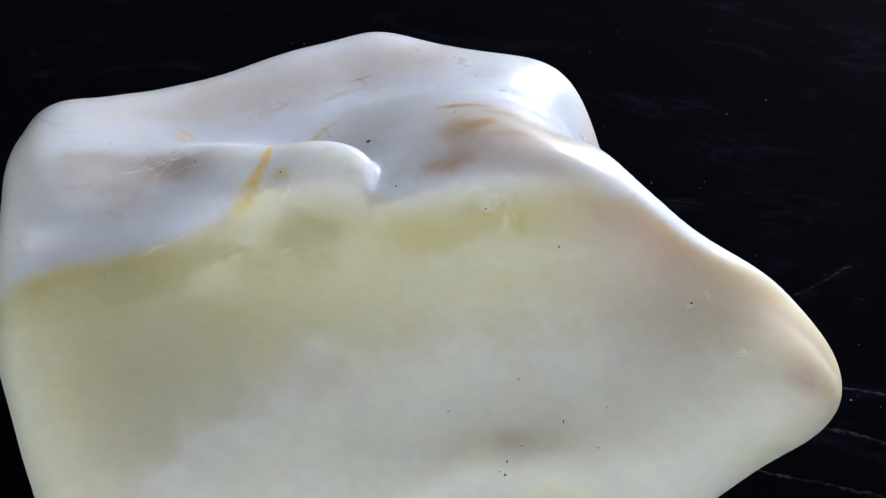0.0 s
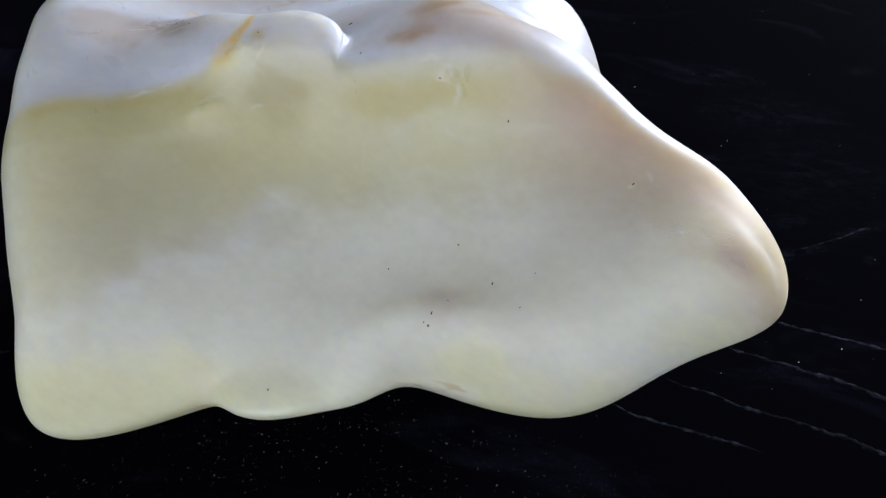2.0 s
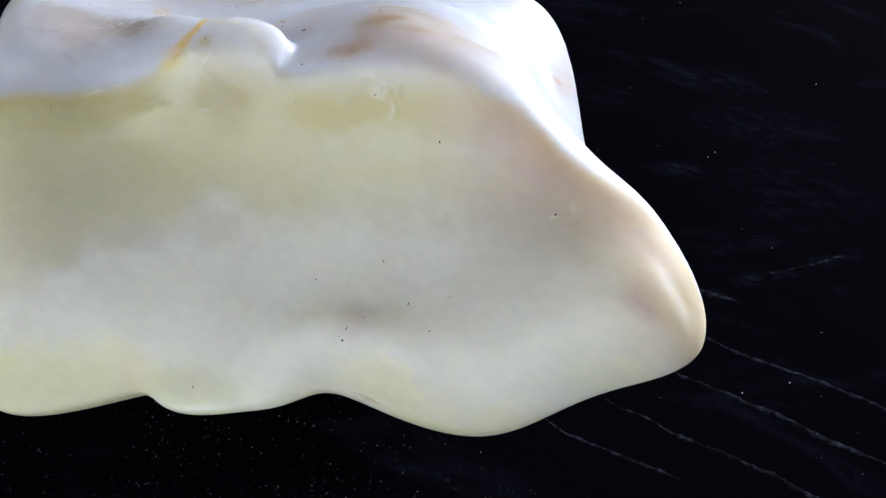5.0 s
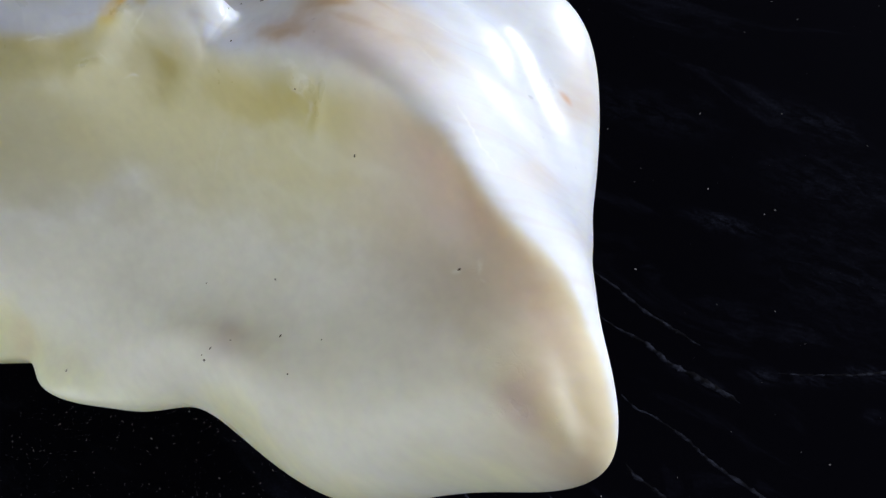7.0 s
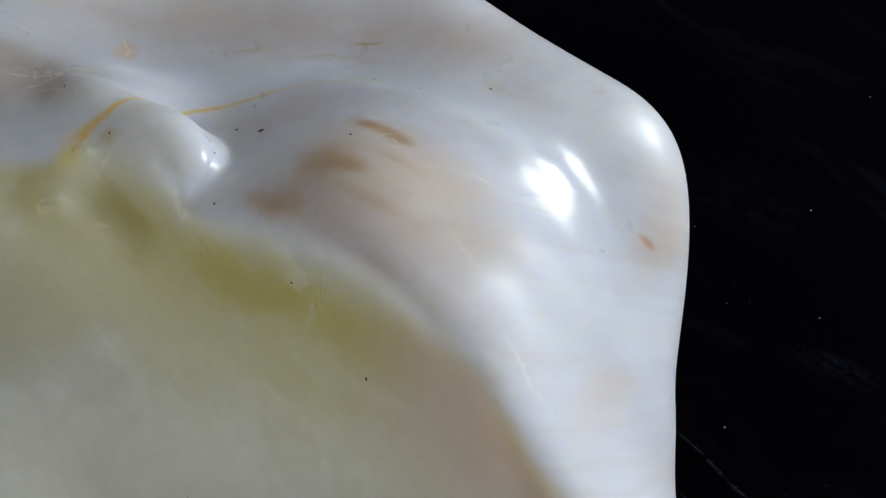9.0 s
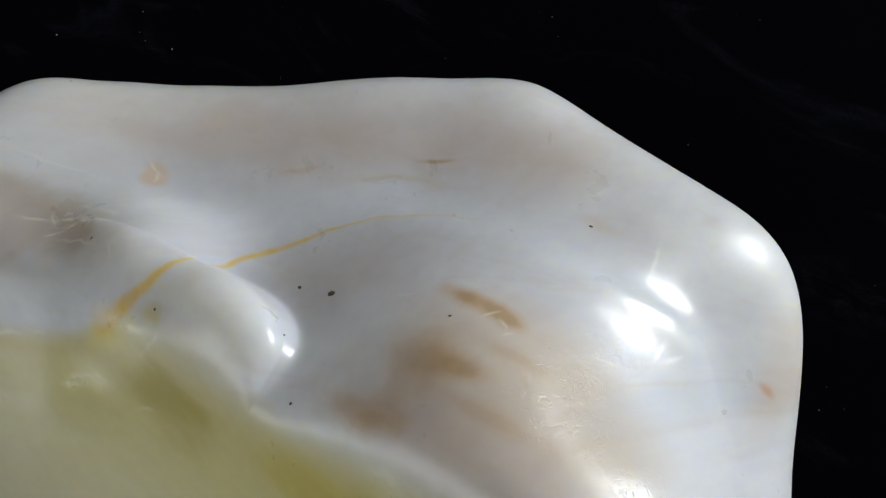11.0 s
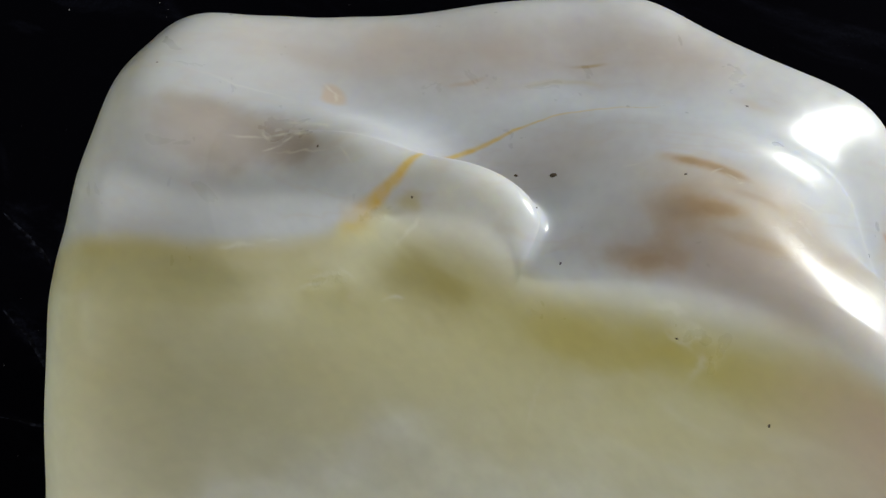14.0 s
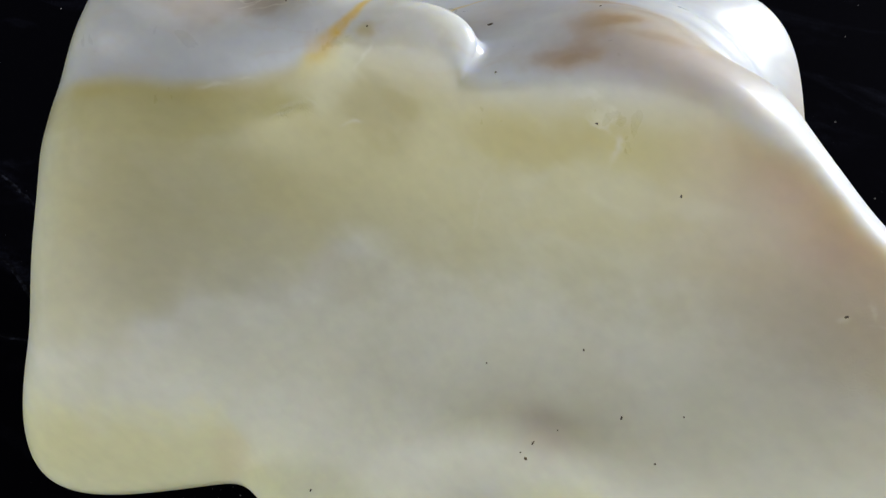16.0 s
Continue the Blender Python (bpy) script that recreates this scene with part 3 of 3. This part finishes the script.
    wide = np.interp(along, (0, 0.2, 0.35, 0.4, 0.55, 0.7, 0.85, 1), (0.12, 0.055, 0.022, 0.03, 0.045, 0.03, 0.013, 0.009)) * (0.6 + 0.8 * mid)
    lay(rust, np.interp(along, (0, 0.1, 0.8, 1), (0.5, 0.85, 0.75, 0.4)) * step(2.0, 0.3, d_vein / wide) * (0.55 + 0.7 * mottle(x, y, 0.12, 3)))
    # pale streaks: facet glints painted into the colour, healed fissures and fine scratches
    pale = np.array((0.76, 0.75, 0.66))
    for cx, cy, long, wide, turn, amount in GLINTS_AND_SCRATCHES:
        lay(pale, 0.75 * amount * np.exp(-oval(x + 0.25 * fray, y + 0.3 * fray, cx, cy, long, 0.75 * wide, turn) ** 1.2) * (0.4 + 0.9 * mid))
    # worn and chipped patches
    wear = np.zeros(x.shape)
    for amount, *args in ((0.8, 5.6, 7.85, 1.0, 0.28, -0.3), (1.0, 6.5, 7.5, 0.6, 0.28, -0.1), (0.8, 0.95, 9.72, 0.35, 0.08, -0.1), (0.7, 1.42, 9.62, 0.07, 0.18, 0.0), (0.5, -3.35, 8.5, 0.3, 0.14, 0.4),
                          (0.6, -2.75, 9.4, 0.25, 0.1, 0.2), (0.7, -4.85, 9.95, 0.4, 0.2, 0.2), (0.55, 1.75, 11.5, 0.6, 0.6, 0.3), (0.3, 1.75, 12.6, 0.5, 0.5, 0.0), (0.8, 1.9, 5.3, 0.6, 0.15, 0.0),
                          (0.6, 2.9, 11.2, 0.3, 0.3, 0.3), (0.6, 3.05, 13.85, 0.2, 0.14, 0.0), (0.5, 4.8, 8.8, 0.3, 0.2, 0.0), (0.3, 4.2, 10.6, 0.3, 0.5, 0.3)):
        wear = np.maximum(wear, 0.7 * amount * np.exp(-oval(x, y, *args)) * step(0.25, 0.7, mottle(x * 1.3, y * 1.3, 0.25)))
    # duller polish along the eastern edge and on the back corner
    dull = 0.2 * np.exp(-oval(x, y, 1.9, 11.7, 0.8, 1.1, 0.3)) + 0.9 * np.exp(-(((crest(x) + 0.4 - y) / 0.8) ** 2)) * step(2.4, 3.3, x)
    dull = dull + 0.4 * np.exp(-oval(x, y, 2.3, 15.0, 1.0, 0.7, -0.3))
    dull = dull + np.exp(-oval(x, y, 6.8, 8.1, 1.2, 1.0, -0.4)) + 0.75 * step(0.2, 2.2, d)
    dull = np.clip(dull, 0, 1) * (1 - 0.9 * foot) * (1 - np.clip(1.3 * wear, 0, 0.9))
    return colour * (0.955 + 0.09 * fine)[..., None], wear, dull


def low_pass(values, keep=9):
    f = np.fft.rfft(values)
    f[keep + 1:] = 0
    return np.fft.irfft(f, len(values))


def sheet_mesh(name, verts, quads, tris=()):
    """A smooth mesh from arrays of corners and faces."""
    mesh = bpy.data.meshes.new(name)
    quads, tris = np.asarray(quads, np.int32).reshape(-1, 4), np.asarray(tris, np.int32).reshape(-1, 3)
    mesh.vertices.add(len(verts))
    mesh.vertices.foreach_set("co", np.asarray(verts, np.float32).ravel())
    mesh.loops.add(quads.size + tris.size)
    mesh.loops.foreach_set("vertex_index", np.r_[quads.ravel(), tris.ravel()])
    mesh.polygons.add(len(quads) + len(tris))
    mesh.polygons.foreach_set("loop_start", np.r_[np.arange(len(quads)) * 4, quads.size + np.arange(len(tris)) * 3].astype(np.int32))
    mesh.update(calc_edges=True)
    mesh.shade_smooth()
    return mesh


def inner(r, rs, s):
    """The radius at the share s of the way out: the outline's waves fade towards the middle."""
    return s * (rs + (r - rs) * s**3)


def roll_over(s, turn, a):
    """How the top bends down to the rim; along the front it does so in a narrow quarter round."""
    front = np.exp(-((np.maximum(np.abs(a - radians(275)) - radians(33), 0) / radians(16)) ** 2))
    return front * np.sqrt(np.maximum(1 - np.clip(1 - (1 - s) * turn / 2, 0, 1) ** 2, 0)) + (1 - front) * np.sqrt(np.maximum(1 - s**turn, 0))


def stone_mesh(around=1300, out=440, under=80):
    a = np.linspace(0, 2 * np.pi, around, endpoint=False)
    r, rs, zm, pt = (ring(v, a)[:, None] for v in (RIM, low_pass(RIM), RIM_HEIGHT, RIM_TURN))
    ca, sa = np.cos(a)[:, None], np.sin(a)[:, None]
    s = (1 - (1 - np.linspace(0.004, 1, out)) ** 1.5)[None]
    x, y = CENTRE[0] + inner(r, rs, s) * ca, CENTRE[1] + inner(r, rs, s) * sa
    z = zm + (soft_max(crown(x, y), zm + 0.3, 0.3) - zm) * roll_over(s, pt, a[:, None])
    z = z + 0.016 * (mottle(x, y, 1.1, 3) - 0.5) * (s < 1)
    s2 = (1 - np.linspace(0, 1, under + 1)[1:-1] ** 2.2)[None]
    xb, yb = CENTRE[0] + s2 * r * ca, CENTRE[1] + s2 * r * sa
    zb = zm * np.maximum(1.15 * (1 - np.maximum(1 - s2**1.25, 0) ** ring(FOOT_TURN, a)[:, None]) - 0.15, 0)
    grid = np.stack([np.c_[x, xb], np.c_[y, yb], np.c_[z, zb]], -1)
    rings = grid.shape[1]
    verts = np.concatenate([grid.reshape(-1, 3), [[*CENTRE, float(crown(*np.array(CENTRE)))], [*CENTRE, 0.0]]])
    i, j = np.meshgrid(np.arange(around), np.arange(rings - 1), indexing="ij")
    n = (i + 1) % around
    quads = np.stack([i * rings + j, i * rings + j + 1, n * rings + j + 1, n * rings + j], -1)
    top, low = around * rings, around * rings + 1
    i = np.arange(around)
    n = (i + 1) % around
    tris = np.concatenate([np.stack([np.full(around, top), i * rings, n * rings], -1),
                           np.stack([np.full(around, low), n * rings + rings - 1, i * rings + rings - 1], -1)])
    mesh = sheet_mesh("stone", verts * CM, quads, tris)
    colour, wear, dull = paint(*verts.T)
    layer = mesh.color_attributes.new("stone_colour", "FLOAT_COLOR", "POINT")
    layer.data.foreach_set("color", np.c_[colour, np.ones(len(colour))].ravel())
    mesh.attributes.new("wear", "FLOAT", "POINT").data.foreach_set("value", wear)
    mesh.attributes.new("dull", "FLOAT", "POINT").data.foreach_set("value", dull)
    return mesh


stone = tagged(new("polished_stone", stone_mesh()), "polished creamy white and honey jade boulder on black velvet", "stone")
stone.data.materials.append(stone_mat)


def top_at(x, y):
    """The height of the finished surface, in centimetres."""
    a = np.arctan2(y - CENTRE[1], x - CENTRE[0]) % (2 * np.pi)
    a = np.array([a])
    out, r, rs = np.hypot(x - CENTRE[0], y - CENTRE[1]), ring(RIM, a)[0], ring(low_pass(RIM), a)[0]
    s = min(out / r, 1.0)
    for _ in range(6):
        s = min(out / (rs + (r - rs) * s**3), 1.0)
    zm, pt = ring(RIM_HEIGHT, a)[0], ring(RIM_TURN, a)[0]
    return zm + (soft_max(float(crown(np.array([x]), np.array([y]))[0]), zm + 0.3, 0.3) - zm) * roll_over(s, pt, a)[0]


def part(name, bm, material, parent, label=""):
    mesh = bpy.data.meshes.new(name)
    bm.to_mesh(mesh)
    bm.free()
    mesh.materials.append(material)
    ob = new(name, mesh)
    ob.parent = parent
    return tagged(ob, label)


def inclusion(x, y, long, wide, turn):
    """A dark speck set into the polished surface: a small uneven lump, all but its top sunk in."""
    bm = bmesh.new()
    bmesh.ops.create_icosphere(bm, subdivisions=2, radius=1)
    h = 0.08
    gx, gy = (top_at(x + h, y) - top_at(x - h, y)) / (2 * h), (top_at(x, y + h) - top_at(x, y - h)) / (2 * h)
    up = Vector((-gx, -gy, 1)).normalized()
    m = Matrix.Translation(Vector((x, y, top_at(x, y) - 0.004)) * CM) @ up.to_track_quat("Z", "Y").to_matrix().to_4x4() @ Matrix.Rotation(turn, 4, "Z")
    for v in bm.verts:
        k = 1 + 0.45 * noise.noise(v.co * 1.7 + Vector((x * 5, y * 5, 0)))
        v.co = m @ Vector((v.co.x * long * k * CM, v.co.y * wide * k * CM, v.co.z * 0.012 * CM))
    return part("inclusion", bm, pit_mat, stone, "dark pit in the polish")


for spec in ((-1.34, 11.14, 0.05, 0.045, 0.3), (-1.82, 11.02, 0.022, 0.04, 0.2), (-6.78, 9.94, 0.014, 0.012, 0), (-4.19, 9.91, 0.024, 0.016, 0.4),
             (-1.23, 10.35, 0.013, 0.012, 0), (0.23, 11.55, 0.02, 0.016, 0), (-0.65, 9.81, 0.014, 0.02, 0.5), (2.28, 9.35, 0.014, 0.024, 0.2),
             (4.68, 8.75, 0.03, 0.018, 0.8), (1.66, 6.04, 0.014, 0.034, 0.2), (1.64, 5.86, 0.026, 0.022, 0), (2.58, 6.77, 0.036, 0.014, -0.4),
             (0.59, 6.92, 0.016, 0.014, 0), (-1.03, 4.55, 0.014, 0.024, 0.3), (3.29, 7.01, 0.014, 0.014, 0), (3.16, 6.33, 0.014, 0.014, 0),
             (1.78, 7.5, 0.02, 0.012, -0.4), (1.89, 6.3, 0.012, 0.012, 0), (0.53, 13.92, 0.03, 0.02, 0.3), (-2.62, 9.69, 0.014, 0.018, 0.8),
             (0.93, 9.62, 0.02, 0.014, 0.1), (1.55, 5.9, 0.012, 0.012, 0)):
    inclusion(*spec)


# ---- cloth and room ----
def slab(name, low, high, material):
    bm = bmesh.new()
    bmesh.ops.create_cube(bm, size=1)
    for v in bm.verts:
        v.co = Vector([(l + h) / 2 + c * (h - l) for l, h, c in zip(low, high, v.co)])
    mesh = bpy.data.meshes.new(name)
    bm.to_mesh(mesh)
    bm.free()
    mesh.materials.append(material)
    return tagged(new(name, mesh), "plain grey painted wall", "wall", kind="structure")


def cloth_height(x, y):
    """The slight rise and fall of the cloth, in centimetres."""
    return 0.06 * (mottle(x + 40, y + 40, 6.0, 3) - 0.75)


# painted sheen where the pile lies the other way: amount, place, size, turn
NAP_SHEEN = ((1.0, 6.4, 15.75, 0.8, 0.25, 0.2), (0.9, 8.0, 11.9, 0.4, 0.1, 0.1), (0.8, 9.2, 12.95, 0.9, 0.12, 0.5), (0.8, 10.5, 13.95, 0.7, 0.2, 0.6), (0.7, 7.7, 11.95, 0.6, 0.16, 0.0),
           (0.7, 8.7, 12.7, 0.45, 0.18, 0.6), (0.5, 6.8, 19.8, 1.4, 0.5, 0.0), (0.4, 8.2, 18.2, 1.8, 1.0, 0.2), (0.4, 3.2, 18.1, 1.8, 0.7, 0.1), (0.35, 9.5, 16.0, 2.2, 1.6, 0.3), (0.35, 1.5, 2.6, 4.5, 1.6, 0.1),
           (0.4, -2.6, 2.0, 0.5, 1.0, 0.2), (0.7, -11.9, 8.4, 1.3, 0.1, -0.33), (0.9, -10.4, 6.7, 1.2, 0.2, -0.3), (0.6, -9.3, 5.3, 0.7, 0.06, 0.15), (0.4, -10.0, 7.1, 0.9, 0.5, -0.5), (0.6, 10.7, 13.05, 0.3, 0.06, -1.2))


def cloth_sheet(count=420):
    u = np.linspace(-1, 1, count)
    g = np.sign(u) * (16 * np.abs(u) + 150 * np.abs(u) ** 6)
    x, y = np.meshgrid(g, g + 9, indexing="ij")
    verts = np.stack([x, y, cloth_height(x, y)], -1).reshape(-1, 3) * CM
    i, j = np.meshgrid(np.arange(count - 1), np.arange(count - 1), indexing="ij")
    a = (i * count + j).ravel()
    mesh = sheet_mesh("ground", verts, np.stack([a, a + count, a + count + 1, a + 1], -1))
    nap = np.zeros(x.shape)
    for amount, *args in NAP_SHEEN:
        nap = np.maximum(nap, amount * np.exp(-oval(x, y, *args) ** 1.5) * (0.3 + 1.2 * mottle(x * 0.6, y * 1.6, 0.5, 4)))
    mesh.attributes.new("nap_sheen", "FLOAT", "POINT").data.foreach_set("value", nap.ravel())
    mesh.materials.append(velvet_mat)
    return new("ground", mesh)


cloth = tagged(cloth_sheet(), "black velvet cloth spread flat, creased and dusted with lint", "cloth", kind="structure")


def crease(points, wide):
    """A crease in the pile: a low, ragged, rounded ridge along a line."""
    bm = bmesh.new()
    pts = np.array(points, float)
    t = np.linspace(0, 1, 240)
    k = np.linspace(0, 1, len(pts))
    x, y = np.interp(t, k, pts[:, 0]), np.interp(t, k, pts[:, 1])
    x, y = x + 0.05 * (mottle(x, y, 0.5) - 0.5), y + 0.2 * (mottle(x + 9, y, 0.7) - 0.5)
    dx, dy = np.gradient(x), np.gradient(y)
    size = np.hypot(dx, dy)
    nx, ny = -dy / size, dx / size
    w = wide * (0.3 + 2.0 * mottle(x * 3, y * 3, 0.25)) * (0.6 + 0.8 * t) * np.minimum(1, 6 * np.minimum(t, 1 - t) + 0.08)
    rows = []
    for s in np.linspace(-1, 1, 7):
        z = cloth_height(x, y) - 0.004 + 0.3 * w * (1 - s * s)
        rows.append([bm.verts.new(Vector(c) * CM) for c in zip(x + nx * s * w, y + ny * s * w, z)])
    for p, q in zip(rows, rows[1:]):
        for c in range(len(p) - 1):
            f = bm.faces.new((p[c], p[c + 1], q[c + 1], q[c]))
            f.smooth = True
    return part("crease", bm, lit_crease_mat, cloth, "crease in the velvet, its light-catching pile painted paler")


for wide, *line in ((0.03, (4.4, 13.2), (4.62, 13.1), (5.47, 12.92), (6.5, 12.68), (7.5, 12.66)), (0.045, (5.0, 12.25), (6.25, 12.08), (7.1, 11.97), (8.1, 11.88), (8.6, 11.85)),
                    (0.03, (6.2, 10.95), (7.1, 10.74), (8.06, 10.7), (9.04, 10.5), (9.9, 10.37), (11.1, 10.24), (13.0, 9.95)), (0.04, (7.3, 9.65), (7.59, 9.5), (8.6, 9.4), (9.68, 9.25), (10.6, 9.0), (12.5, 8.7)),
                    (0.035, (5.9, 8.5), (7.0, 8.2), (7.88, 8.05), (9.06, 7.92), (10.2, 7.7), (12.0, 7.4)), (0.03, (4.7, 7.6), (5.76, 7.28), (6.86, 7.2), (8.4, 7.0)), (0.02, (8.6, 12.7), (9.59, 13.25), (10.3, 13.8), (10.9, 14.2)),
                    (0.03, (-13.3, 8.75), (-12.3, 8.5), (-11.1, 8.15)), (0.03, (-10.0, 5.1), (-9.2, 5.3), (-8.3, 5.55)), (0.03, (-11.6, 6.95), (-10.5, 6.7), (-9.4, 6.25))):
    crease(line, wide)


def lint(count):
    """Dust and short fibres caught in the pile."""
    rng = np.random.default_rng(11)
    ball = bmesh.new()
    bmesh.ops.create_icosphere(ball, subdivisions=1, radius=1)
    ball.verts.index_update()
    corners = np.array([v.co[:] for v in ball.verts])
    faces = np.array([[v.index for v in f.verts] for f in ball.faces])
    ball.free()
    verts, tris = [], []

    def bit(x, y, long, wide):
        turn = rng.uniform(0, 2 * math.pi)
        p = corners * (long, wide, wide * 0.7) * rng.uniform(0.7, 1.2, corners.shape)
        p = np.c_[p[:, 0] * math.cos(turn) - p[:, 1] * math.sin(turn), p[:, 0] * math.sin(turn) + p[:, 1] * math.cos(turn), p[:, 2]]
        tris.append(faces + len(corners) * len(verts))
        verts.append(p + (x, y, float(cloth_height(np.array(x), np.array(y))) + 0.3 * wide))

    for x, y, r in ((5.4, 13.61, 0.03), (5.69, 16.5, 0.02), (7.2, 16.7, 0.03), (-12.77, 15.49, 0.035), (-15.97, 14.16, 0.03), (8.97, 9.51, 0.025), (7.06, 16.46, 0.025),
                    (9.9, 10.1, 0.025), (-1.9, 5.0, 0.022), (6.4, 10.4, 0.025)):
        bit(x, y, r, r * 0.8)
    clumps = rng.uniform((-6, 0.5), (6, 6.5), (45, 2))
    for _ in range(count):
        x, y = rng.normal(clumps[rng.integers(len(clumps))], 0.6)
        s = 0.0028 + 0.009 * rng.random() ** 4
        bit(x, y, s * rng.uniform(1, 2.2), s * 0.7)
    for _ in range(count // 5):
        x, y = rng.uniform((-20, -3), (14, 26))
        s = 0.004 + 0.01 * rng.random() ** 3
        bit(x, y, s * rng.uniform(1, 2.2), s * 0.8)
    mesh = sheet_mesh("lint", np.concatenate(verts) * CM, (), np.concatenate(tris))
    mesh.materials.append(lint_mat)
    return tagged(new("lint", mesh), "pale dust and lint scattered over black velvet", "lint", kind="stuff")


lint(3000)


# the plain room that closes the place: grey walls and ceiling, a window opening to the north and one to the south
def wall_with_opening(name, axis, at, span, height, hole):
    """Four slabs round an opening; axis 0: a wall at x = at along y, axis 1: at y = at along x. hole: from, to, sill, head."""
    a, b, low, high = hole
    thick = 0.12 if at > 0 else -0.12
    for k, (p, q, r, s) in enumerate(((span[0], a, 0, height), (b, span[1], 0, height), (a, b, 0, low), (a, b, high, height))):
        c, d = sorted((at, at + thick))
        lo, hi = ((c, p, r), (d, q, s)) if axis == 0 else ((p, c, r), (q, d, s))
        slab(name, lo, hi, wall_mat)


wall_with_opening("wall_north", 1, 1.02, (-1.7, 0.75), 2.3, (0.2, 0.68, 0.12, 0.52))
wall_with_opening("wall_south", 1, -1.55, (-1.7, 0.75), 2.3, (-1.1, 0.7, 0.28, 1.53))
slab("wall_east", (0.75, -1.67, 0), (0.87, 1.14, 2.3), wall_mat)
slab("wall_west", (-1.8, -1.67, 0), (-1.7, 1.14, 2.3), wall_mat)
tagged(slab("ceiling", (-1.8, -1.67, 2.3), (0.87, 1.14, 2.4), wall_mat), "plain grey ceiling", "ceiling", kind="structure")
